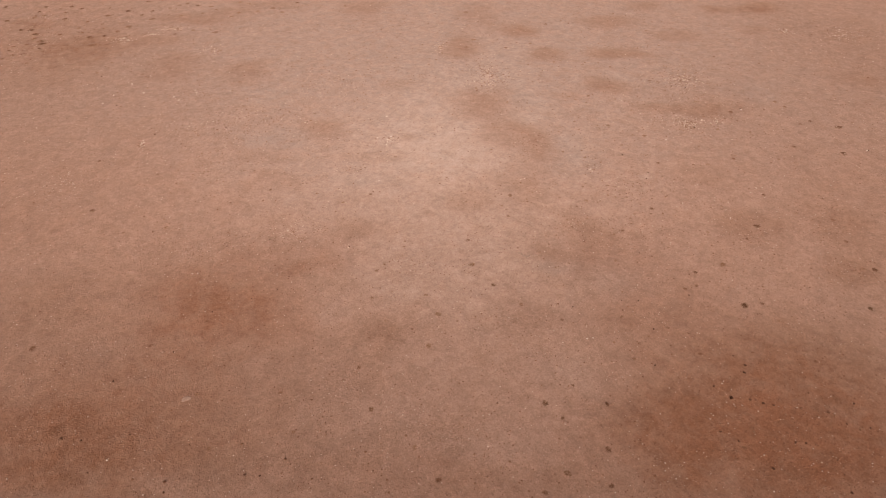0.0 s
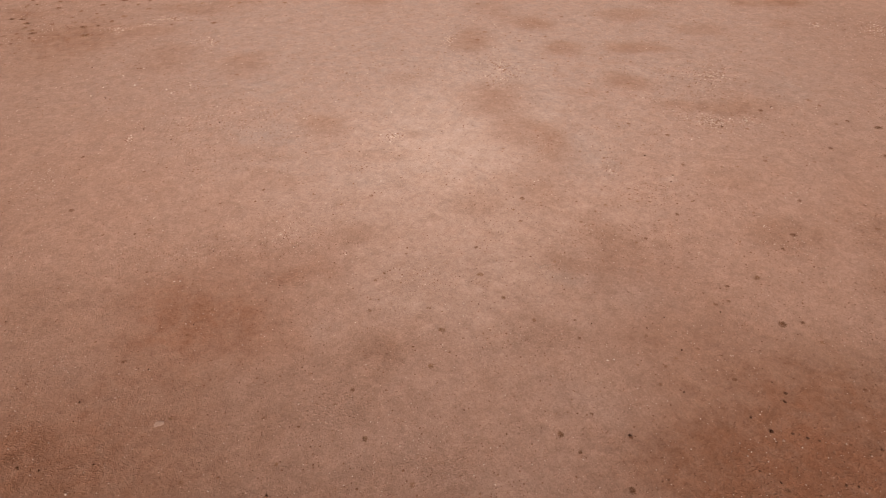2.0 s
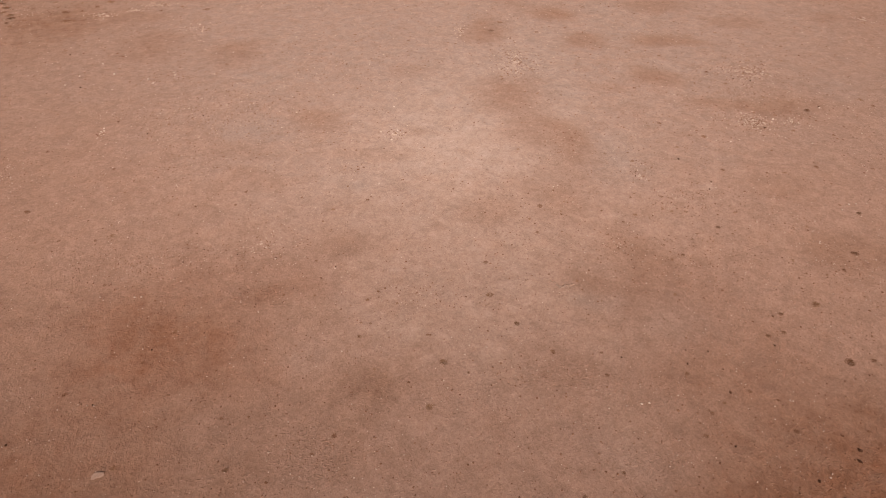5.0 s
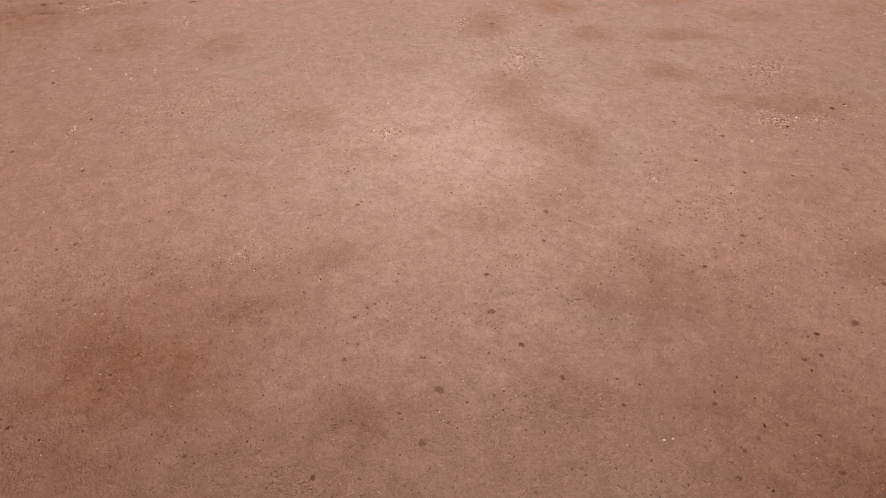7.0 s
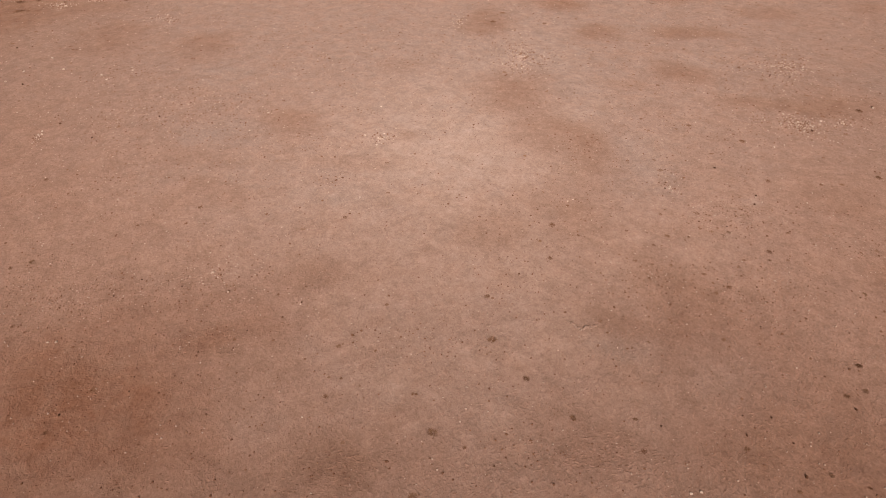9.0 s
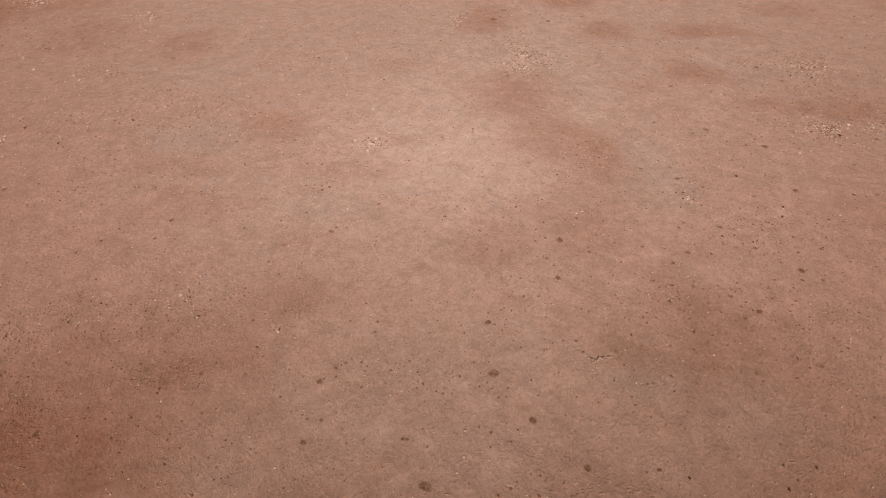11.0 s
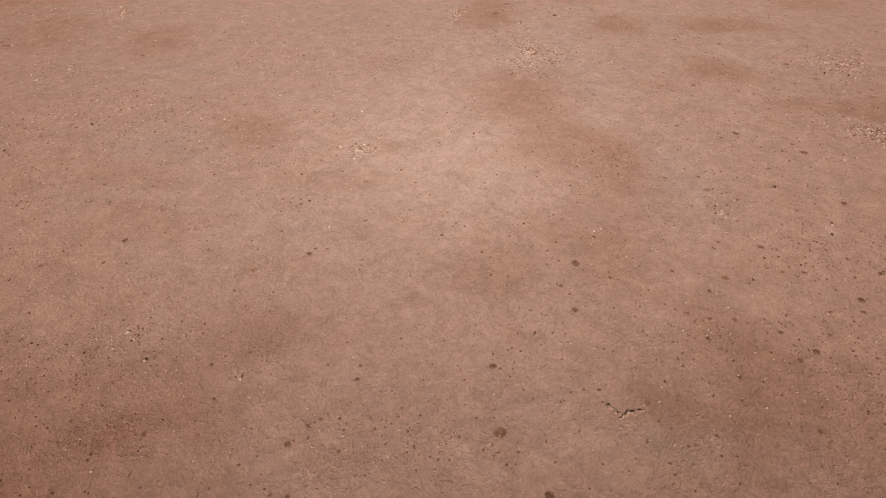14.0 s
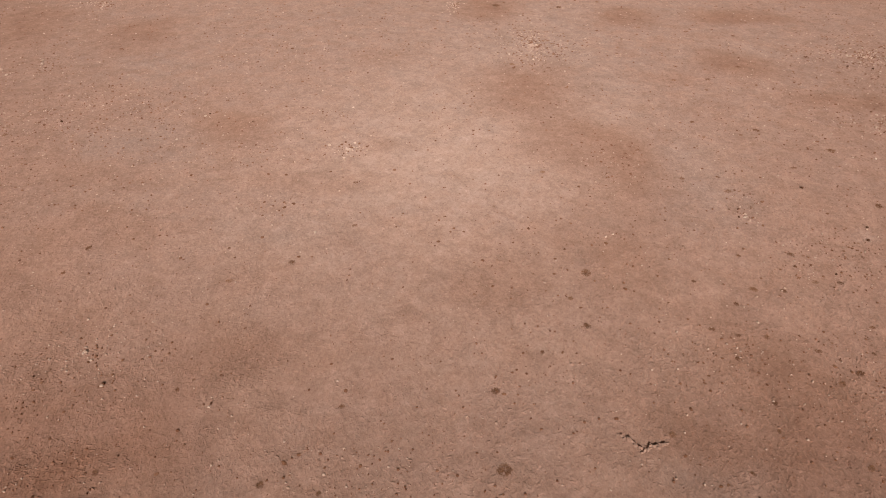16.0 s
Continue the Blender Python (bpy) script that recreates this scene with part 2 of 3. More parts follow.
# pale patches of soil, among them smaller ovals of that painted brightness
PALE_SOIL_AND_HOTSPOT += [
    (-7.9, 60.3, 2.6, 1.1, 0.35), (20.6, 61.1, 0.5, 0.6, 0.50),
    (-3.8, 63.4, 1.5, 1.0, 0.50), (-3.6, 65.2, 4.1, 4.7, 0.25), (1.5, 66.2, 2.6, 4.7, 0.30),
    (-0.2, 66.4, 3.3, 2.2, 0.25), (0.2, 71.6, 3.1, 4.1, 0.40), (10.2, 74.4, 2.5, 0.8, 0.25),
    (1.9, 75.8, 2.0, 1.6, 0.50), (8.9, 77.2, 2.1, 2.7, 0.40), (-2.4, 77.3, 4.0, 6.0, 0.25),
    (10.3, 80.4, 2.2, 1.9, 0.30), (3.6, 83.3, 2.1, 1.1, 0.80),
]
PALE_SOIL_AND_HOTSPOT += [
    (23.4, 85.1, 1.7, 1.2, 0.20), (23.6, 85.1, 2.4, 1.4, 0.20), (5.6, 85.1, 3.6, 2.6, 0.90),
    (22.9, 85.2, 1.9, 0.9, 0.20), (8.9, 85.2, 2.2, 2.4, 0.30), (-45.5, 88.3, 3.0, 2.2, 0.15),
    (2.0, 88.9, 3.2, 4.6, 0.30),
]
PALE_SOIL_AND_HOTSPOT += [
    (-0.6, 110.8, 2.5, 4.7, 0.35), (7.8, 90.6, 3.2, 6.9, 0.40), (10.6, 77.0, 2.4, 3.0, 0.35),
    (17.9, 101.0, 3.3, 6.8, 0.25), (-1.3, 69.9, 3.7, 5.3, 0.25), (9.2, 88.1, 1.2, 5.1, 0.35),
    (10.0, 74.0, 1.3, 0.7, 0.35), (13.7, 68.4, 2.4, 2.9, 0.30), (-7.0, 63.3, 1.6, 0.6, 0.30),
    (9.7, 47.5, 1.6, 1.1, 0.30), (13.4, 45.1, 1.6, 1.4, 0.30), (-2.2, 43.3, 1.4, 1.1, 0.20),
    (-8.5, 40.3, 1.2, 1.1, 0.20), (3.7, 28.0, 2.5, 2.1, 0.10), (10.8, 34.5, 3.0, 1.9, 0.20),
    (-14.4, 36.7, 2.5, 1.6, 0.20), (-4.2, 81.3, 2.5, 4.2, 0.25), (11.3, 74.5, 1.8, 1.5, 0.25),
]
GREY_SOIL = [(0.0, 78.0, 60.0, 18.0, 0.45), (0.0, 104.0, 75.0, 26.0, 0.70)]
GREY_SOIL += [
    (14.4, 46.6, 2.4, 2.7, 0.30), (8.5, 46.9, 1.9, 0.8, 0.24),
    (9.4, 47.0, 1.4, 0.9, 0.36), (13.4, 47.5, 1.2, 0.8, 0.24), (-10.1, 59.7, 5.0, 5.2, 0.18),
    (-8.2, 60.9, 1.7, 1.1, 0.48), (-17.2, 63.6, 4.2, 2.6, 0.24), (13.0, 64.1, 2.2, 3.0, 0.36),
    (15.7, 65.3, 1.4, 2.3, 0.24), (13.1, 66.6, 2.3, 3.3, 0.30), (-17.2, 67.9, 2.9, 1.4, 0.30),
    (-21.2, 68.2, 2.2, 1.1, 0.24), (12.7, 69.4, 1.8, 2.1, 0.42), (-18.7, 69.9, 4.4, 2.0, 0.48),
    (10.8, 78.1, 2.7, 2.8, 0.24), (-22.9, 80.8, 4.9, 4.2, 0.18),
]
GREY_SOIL += [
    (-20.8, 80.9, 3.1, 2.9, 0.42), (38.3, 81.8, 2.8, 3.0, 0.48), (8.9, 85.3, 4.3, 5.3, 0.30),
    (-26.5, 86.8, 1.6, 1.8, 0.48),
]
CLODDY = [
    (-20.2, 28.9, 2.2, 1.1, 0.50), (22.4, 29.1, 6.2, 4.0, 0.20), (-0.0, 29.4, 1.6, 1.3, 1.00),
    (-25.4, 30.4, 2.1, 1.5, 0.50), (-25.6, 30.5, 2.2, 1.4, 0.60),
    (-6.5, 34.1, 2.0, 1.3, 0.70), (-4.4, 38.1, 1.5, 1.0, 1.00), (7.4, 39.5, 2.0, 1.0, 1.00),
    (-18.2, 43.0, 2.2, 1.4, 0.50), (-12.2, 46.6, 1.3, 1.0, 0.90), (-12.2, 46.6, 1.7, 0.8, 0.80),
    (-7.0, 50.2, 1.3, 1.0, 0.50), (-15.2, 51.5, 1.0, 0.8, 0.50), (2.1, 56.9, 2.3, 1.4, 0.20),
    (7.1, 86.0, 1.2, 1.4, 0.80),
]
GRAVELLY = [(30.0, 81.0, 6.0, 6.0, 0.35), (-22.0, 64.0, 8.0, 8.0, 0.22), (-14.0, 70.0, 8.0, 5.0, 0.18)]
GRAVELLY += [
    (22.4, 29.2, 7.2, 4.4, 0.15), (4.8, 40.3, 1.5, 0.9, 0.50), (33.9, 46.2, 2.1, 1.9, 0.70),
    (-1.8, 46.9, 2.8, 0.9, 0.50), (-21.6, 48.8, 4.1, 2.3, 0.80), (-17.6, 49.9, 2.2, 1.9, 0.70),
    (27.7, 51.4, 2.0, 2.2, 0.80), (16.4, 51.5, 4.0, 2.3, 0.50), (-13.5, 51.6, 2.3, 2.3, 0.50),
    (-13.1, 51.9, 2.2, 1.4, 0.40), (11.9, 53.0, 2.7, 1.0, 0.60), (35.8, 53.7, 2.6, 2.7, 0.80),
    (24.8, 56.1, 2.1, 1.8, 0.70), (17.9, 58.8, 2.3, 1.5, 0.90), (19.8, 59.3, 2.2, 1.7, 0.70),
    (-37.2, 59.5, 2.8, 3.1, 0.80), (24.2, 60.1, 2.3, 1.0, 0.80), (-9.1, 62.5, 1.4, 1.6, 0.60),
]
GRAVELLY += [
    (15.8, 63.5, 1.7, 1.6, 0.80), (9.0, 67.4, 1.8, 2.5, 0.70), (-27.0, 70.6, 5.6, 2.4, 0.70),
    (-22.6, 71.0, 4.1, 1.5, 0.80), (28.1, 72.7, 4.2, 2.8, 1.00), (-21.5, 73.4, 5.4, 4.1, 0.70),
    (-30.3, 80.3, 2.4, 2.1, 0.80), (31.3, 84.3, 2.3, 2.6, 1.00), (30.1, 84.6, 2.5, 4.0, 1.00),
    (5.6, 85.2, 2.9, 3.8, 1.00), (6.8, 85.8, 2.6, 3.0, 1.00), (58.1, 100.1, 4.5, 4.0, 1.00),
    (-59.1, 102.3, 6.5, 13.8, 0.60),
]
# rust-red soil, with darkening towards the view's near corners painted in
RUST_SOIL_AND_VIGNETTE = [
    (0.0, 25.6, 10.2, 2.4, 0.15), (-24.9, 28.4, 9.2, 4.7, 0.48), (22.2, 29.0, 9.3, 5.7, 0.85),
    (-20.9, 32.8, 6.7, 4.7, 0.20), (-18.5, 42.5, 5.5, 4.2, 0.48), (20.4, 34.9, 6.2, 5.4, 0.14), (-16.4, 39.4, 6.5, 3.9, 0.30),
    (17.1, 40.9, 5.6, 4.1, 0.12), (15.4, 47.1, 4.1, 3.8, 0.14), (-13.0, 47.6, 5.0, 3.7, 0.28),
    (13.4, 48.8, 4.3, 3.4, 0.14), (-10.7, 53.1, 5.9, 3.6, 0.04),
]
LEDGE = [(6.67, 48.63), (7.03, 48.45), (7.18, 48.02), (7.36, 47.96), (7.58, 48.09), (7.74, 48.23), (7.99, 48.22), (8.31, 48.38)]


def lattice(ix, iy, seed):
    """A chance number from 0 to 1 for each whole place."""
    n = (ix.astype(np.int64) * 374761393 + iy.astype(np.int64) * 668265263 + seed * 974634777) & 0x7FFFFFFF
    n = ((n ^ (n >> 13)) * 1274126177) & 0x7FFFFFFF
    n = ((n ^ (n >> 16)) * 668265263) & 0x7FFFFFFF
    return ((n ^ (n >> 15)) & 0xFFFF) / 65535.0


def waves(x, y, size, seed):
    """Smooth noise from -1 to 1 with lumps of about that size in metres."""
    x, y = np.asarray(x, float) / size, np.asarray(y, float) / size
    c, s = math.cos(0.5 + 1.7 * seed), math.sin(0.5 + 1.7 * seed)
    x, y = c * x - s * y, s * x + c * y
    ix, iy = np.floor(x), np.floor(y)
    u, v = x - ix, y - iy
    u, v = u * u * (3 - 2 * u), v * v * (3 - 2 * v)
    low = lattice(ix, iy, seed) * (1 - u) + lattice(ix + 1, iy, seed) * u
    high = lattice(ix, iy + 1, seed) * (1 - u) + lattice(ix + 1, iy + 1, seed) * u
    return (low * (1 - v) + high * v) * 2 - 1


def spread(x, y, patches):
    """How far each place belongs to soft-edged oval patches (x, y, half width, half depth, weight), with warped rims."""
    dx = 1.1 * waves(x, y, 2.6, 61) + 0.5 * waves(x, y, 0.8, 62)
    dy = 1.5 * waves(x, y, 3.1, 63) + 0.6 * waves(x, y, 0.9, 64)
    total = np.zeros_like(dx)
    for px, py, rx, ry, k in patches:
        bend = min(1, 0.2 + 0.2 * min(rx, ry))
        d = ((x + bend * dx - px) / (1.05 * rx)) ** 2 + ((y + bend * dy - py) / (1.05 * ry)) ** 2
        total = total + (1 - total) * k * np.exp(-0.9 * d * np.sqrt(d))
    return total


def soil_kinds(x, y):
    """The shares of red, pale, grey and rust-coloured soil at each place, with the hot spot and edge darkening painted
    in.
    """
    return np.stack([spread(x, y, patches) for patches in (RED_SOIL_AND_VIGNETTE, PALE_SOIL_AND_HOTSPOT, GREY_SOIL, RUST_SOIL_AND_VIGNETTE)], -1).astype(np.float32)


def ground_height(x, y):
    x, y = np.asarray(x, float), np.asarray(y, float)
    return 0.05 * waves(x, y, 11.0, 1) + 0.022 * waves(x, y, 3.7, 2) + 0.008 * waves(x, y, 1.4, 3)


def soil_sheet(name, depth, material, label):
    """One layer of the ground, out to the horizon."""
    rows = np.concatenate([[-3000, -900, -250, -60, -10, 8], np.arange(18, 124, 0.36), [130, 145, 180, 260, 500, 1200, 3000]])
    cols = np.concatenate([[-3000, -900, -250, -120], np.arange(-84, 84.1, 0.42), [120, 250, 900, 3000]])
    x, y = np.meshgrid(cols, rows)
    inside = (np.abs(x) < 84) & (y > 17) & (y < 125)
    z = np.where(inside, ground_height(x, y), 0) - depth
    nr, nc = x.shape
    first = (np.arange(nr - 1)[:, None] * nc + np.arange(nc - 1)[None]).ravel()
    mesh = bpy.data.meshes.new(name)
    mesh.from_pydata(np.stack([x, y, z], -1).reshape(-1, 3).tolist(), [], np.stack([first, first + 1, first + nc + 1, first + nc], -1).tolist())
    mesh.polygons.foreach_set("use_smooth", np.ones(len(mesh.polygons), dtype=bool))
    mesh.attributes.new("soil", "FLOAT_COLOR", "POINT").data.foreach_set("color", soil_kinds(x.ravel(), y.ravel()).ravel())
    mesh.materials.append(material)
    return tagged(new(name, mesh), label, "ground", kind="structure")


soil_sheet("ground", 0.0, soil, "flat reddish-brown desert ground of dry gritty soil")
# added lower sheet, seen through the gaps, to make the bright spot
soil_sheet("ground", PIT_DEPTH, deep_soil, "second red-brown soil sheet added just below the pierced ground")


SCATTERS = [
    (-45.5, 98.6, 1.8, 1.4, 22),
    (-41.8, 100.6, 1.6, 0.9, 14),
    (-39.5, 103.0, 2.2, 1.1, 20),
    (-30.9, 94.2, 1.2, 1.1, 3),
    (31.0, 84.9, 2.4, 2.4, 26),
    (27.9, 72.8, 1.7, 1.6, 24),
    (31.4, 73.3, 0.6, 0.7, 8),
    (-13.7, 51.9, 1.7, 1.5, 7),
    (-32.3, 67.7, 0.7, 1.6, 3),
    (58.2, 100.3, 3.5, 3.1, 22),
    (50.2, 102.0, 1.1, 1.4, 8),
    (-0.2, 95.9, 0.7, 2.4, 10),
    (5.9, 86.8, 2.0, 4.7, 26),
    (-36.7, 60.0, 1.8, 2.3, 12),
    (-32.5, 94.9, 1.9, 1.4, 4),
    (15.3, 62.6, 0.4, 1.2, 3),
    (-5.7, 68.9, 1.4, 1.3, 9),
]


# ---- loose pebbles, too many to count ----
def crumbs(name, count, small, large, sides, material, seed, label, rises=0.55, plain=False, heaps=(), clodded=False, long=1.0):
    """Half-buried pebbles strewn by chance, thicker on gravelly ground, as one mesh."""
    chance = np.random.default_rng(seed)
    many = int(count * (1.8 if plain else 16 if clodded else 4.5))
    y = 24 + 94 * chance.random(many) ** 1.3 - 14 * chance.random(many) ** 2
    x = (28 + np.maximum(y - 24, 0) * 0.54) * (2 * chance.random(many) - 1) * (1 + 0.12 * chance.random(many))
    thick = 0.22 + 0.25 * waves(x, y, 7.0, seed) + 0.2 * waves(x, y, 2.0, seed + 1) + 0.3 * spread(x, y, CLODDY)
    smooth = 0.34 * np.clip((66 - y) / 16, 0, 1)  # the near ground is barer between its patches of grit
    thick = np.clip(thick + 0.4 - smooth if plain else 0.6 * thick, 0.04, 1) + (0.1 if plain else 0.8) * spread(x, y, GRAVELLY)
    if clodded:
        thick = 0.04 + 0.05 * waves(x, y, 5.0, seed) + 0.04 * waves(x, y, 1.7, seed + 1) + 1.3 * spread(x, y, CLODDY) + 0.15 * spread(x, y, GRAVELLY)
    keep = np.flatnonzero(chance.random(many) < thick)[:count]
    x, y, strewn = x[keep], y[keep], len(keep)
    for hx, hy, rx, ry, some in heaps:
        some = 5 * some if hy > 64 else some
        a, d = 2 * np.pi * chance.random(some), 0.62 * np.abs(chance.normal(size=some))
        x, y = np.append(x, hx + rx * d * np.cos(a)), np.append(y, hy + ry * d * np.sin(a))
    n = len(x)
    size = small + (large - small) * chance.random(n) ** (2.5 if material == dark_grit else 3)
    if not plain and not clodded:
        size *= np.clip(1 + (y - 50) / 100, 1, 1.4)  # far grit is enlarged so that it still shows from the camera
    size[strewn:] = 0.035 + 0.06 * chance.random(n - strewn) ** 2
    turn = 2 * np.pi * chance.random(n) if long == 1 else 1.3 * (chance.random(n) - 0.5)
    ring = 2 * np.pi * np.arange(sides) / sides
    out = 1 + 0.6 * (chance.random((n, sides)) - 0.5)
    lean = 0.6 + 0.6 * chance.random(n)
    px, py = long * out * np.cos(ring) * size[:, None], out * np.sin(ring) * (size * lean)[:, None]
    c, s = np.cos(turn)[:, None], np.sin(turn)[:, None]
    base = ground_height(x, y)
    shoulder = 0.72 + 0.2 * (chance.random((n, sides)) - 0.5)
    tall = (rises * size * (0.7 + 0.8 * chance.random(n)))[:, None]
    layers = [(1.0 + 0 * out, -0.3 * tall + 0 * out), (shoulder, tall * (0.75 + 0.5 * (chance.random((n, sides)) - 0.5)))]
    verts = []
    for k, zz in layers[: 1 if plain else 2]:
        verts.append(np.stack([x[:, None] + k * (c * px - s * py), y[:, None] + k * (s * px + c * py), base[:, None] + zz], -1))
    top = np.stack([x, y, base + tall[:, 0] * 1.05], -1)[:, None]
    verts = np.concatenate(verts + [top], 1)
    per = (1 if plain else 2) * sides + 1
    faces = []
    for k in range(sides):
        m = (k + 1) % sides
        faces += [(k, m, sides)] if plain else [(k, m, sides + m), (k, sides + m, sides + k), (sides + k, sides + m, 2 * sides)]
    tris = (np.array(faces)[None] + per * np.arange(n)[:, None, None]).reshape(-1, 3).astype(np.int32)
    mesh = bpy.data.meshes.new(name)
    mesh.vertices.add(n * per)
    mesh.vertices.foreach_set("co", verts.astype(np.float32).ravel())
    mesh.loops.add(tris.size)
    mesh.loops.foreach_set("vertex_index", tris.ravel())
    mesh.polygons.add(len(tris))
    mesh.polygons.foreach_set("loop_start", np.arange(0, tris.size, 3, dtype=np.int32))
    mesh.update(calc_edges=True)
    if material == loose_soil:
        mesh.attributes.new("soil", "FLOAT_COLOR", "POINT").data.foreach_set("color", np.repeat(soil_kinds(x, y), per, 0).ravel())
    mesh.materials.append(material)
    return tagged(new(name, mesh), label, "gravel", kind="stuff")


crumbs("soil_crumbs", 300000, 0.025, 0.075, 4, loose_soil, 11, "small reddish soil crumbs strewn over the desert ground", 0.42, True)
crumbs("soil_clods", 26000, 0.022, 0.052, 6, loose_soil, 15, "low rippled clods of crusted red-brown soil on the ground", 0.3, clodded=True, long=2.3)
crumbs("dry_plant_litter", 3500, 0.03, 0.10, 6, litter, 14, "scattered flat brown flecks of dry plant litter on the ground", 0.14)
crumbs("dark_pebbles", 17000, 0.024, 0.065, 5, dark_grit, 12, "small dark brown pebbles strewn over the desert ground", heaps=SCATTERS)
crumbs("pale_pebbles", 12000, 0.02, 0.055, 5, pale_grit, 13, "small pale cream pebbles strewn over the desert ground", 0.7, heaps=SCATTERS)


# ---- stones, grass and crust ----
def lump_mesh(name, seed, material, flat=0.7, rough=0.3):
    """An angular weathered lump, about one metre across, as one mesh."""
    chance = random.Random(seed)
    bm = bmesh.new()
    bmesh.ops.create_icosphere(bm, subdivisions=2, radius=0.5)
    away = Vector((chance.uniform(-9, 9), chance.uniform(-9, 9), chance.uniform(-9, 9)))
    for v in bm.verts:
        v.co *= 1 + rough * noise.noise(v.co * 2.2 + away) + 0.5 * rough * noise.noise(v.co * 5 + away)
    for _ in range(5):  # broken faces
        way = Vector((chance.gauss(0, 1), chance.gauss(0, 1), chance.gauss(0, 0.7))).normalized()
        far = chance.uniform(0.3, 0.42)
        for v in bm.verts:
            if (d := v.co.dot(way) - far) > 0:
                v.co -= 0.85 * d * way
    for v in bm.verts:
        v.co.y *= chance.uniform(0.78, 0.84)
        v.co.z *= flat
    mesh = bpy.data.meshes.new(name)
    bm.to_mesh(mesh)
    bm.free()
    mesh.materials.append(material)
    return mesh


def lay(name, meshes, x, y, radius, chance, label, category, group, sunk=0.12):
    ob = new(name, chance.choice(meshes))
    wide = 2 * radius
    z = float(ground_height(np.array([x]), np.array([y]))[0])
    ob.matrix_world = pose(x, y, z + (0.33 - sunk) * wide * 0.7, chance.uniform(-14, 14), chance.uniform(-14, 14), chance.uniform(0, 360)) @ Matrix.Diagonal((wide, wide * chance.uniform(0.8, 1.1), wide * chance.uniform(0.7, 1.1), 1))
    return tagged(ob, label, category, group)


PALE_STONES = [
    (-20.77, 27.34, 0.14), (2.98, 28.40, 0.11), (20.38, 28.70, 0.12), (1.81, 29.01, 0.11), (-6.42, 29.01, 0.11), (2.38, 29.73, 0.11),
    (12.22, 34.04, 0.09), (2.90, 34.91, 0.08), (2.45, 35.29, 0.08), (13.80, 35.94, 0.07), (1.23, 35.95, 0.09), (10.86, 38.05, 0.14),
    (11.31, 38.15, 0.14), (10.07, 39.14, 0.08), (-10.75, 40.32, 0.08), (-6.36, 41.37, 0.12), (-7.76, 42.87, 0.09), (0.17, 42.90, 0.08),
    (-3.76, 43.27, 0.07), (1.30, 43.60, 0.13), (12.24, 44.46, 0.09), (-12.19, 44.62, 0.09), (-18.37, 44.78, 0.12), (-15.97, 44.94, 0.08),
    (-8.66, 45.19, 0.07), (-2.08, 45.44, 0.09), (-20.63, 45.75, 0.14), (-20.19, 45.80, 0.18), (-1.93, 46.19, 0.06), (6.00, 46.36, 0.09),
]
PALE_STONES += [
    (4.45, 46.49, 0.07), (0.88, 46.92, 0.07), (-0.58, 47.02, 0.06), (6.82, 47.54, 0.08), (-1.00, 47.72, 0.08), (-1.67, 47.73, 0.05),
    (-6.29, 48.12, 0.06), (-23.25, 48.68, 0.09), (1.89, 49.19, 0.08), (-8.03, 49.27, 0.12), (14.65, 49.51, 0.09), (-10.84, 49.70, 0.09),
    (-8.07, 49.73, 0.07), (11.90, 49.92, 0.07), (-12.35, 50.12, 0.16), (4.28, 50.54, 0.08), (-12.12, 50.65, 0.09), (-14.00, 50.80, 0.11),
    (-12.82, 50.97, 0.09), (8.38, 51.07, 0.07), (3.62, 51.08, 0.07), (-14.92, 51.34, 0.08), (-1.46, 51.56, 0.07), (-13.52, 51.56, 0.09),
    (-8.32, 51.66, 0.05), (-14.01, 51.77, 0.09), (9.42, 51.92, 0.10), (-15.35, 52.19, 0.08), (10.14, 52.31, 0.07), (-12.55, 52.47, 0.09),
]
PALE_STONES += [
    (-0.91, 52.49, 0.06), (-13.60, 52.59, 0.13), (12.00, 52.63, 0.07), (16.83, 52.95, 0.10), (-12.95, 52.98, 0.09), (-13.23, 53.39, 0.09),
    (-6.20, 54.34, 0.09), (17.79, 54.38, 0.08), (-23.27, 54.39, 0.09), (0.58, 55.00, 0.09), (0.91, 55.09, 0.08), (-17.93, 55.85, 0.14),
    (-2.65, 56.30, 0.08), (2.10, 56.61, 0.08), (15.05, 56.81, 0.10), (8.46, 57.76, 0.09), (29.99, 58.17, 0.18), (9.25, 58.40, 0.10),
    (30.83, 59.00, 0.18), (31.42, 59.10, 0.18), (38.37, 59.52, 0.19), (-6.20, 60.40, 0.17), (7.93, 60.61, 0.12), (8.31, 60.84, 0.13),
    (20.83, 61.67, 0.12), (15.69, 62.10, 0.10), (45.29, 66.54, 0.26), (-5.90, 67.85, 0.17), (-6.56, 68.49, 0.10), (-7.17, 68.60, 0.10),
]
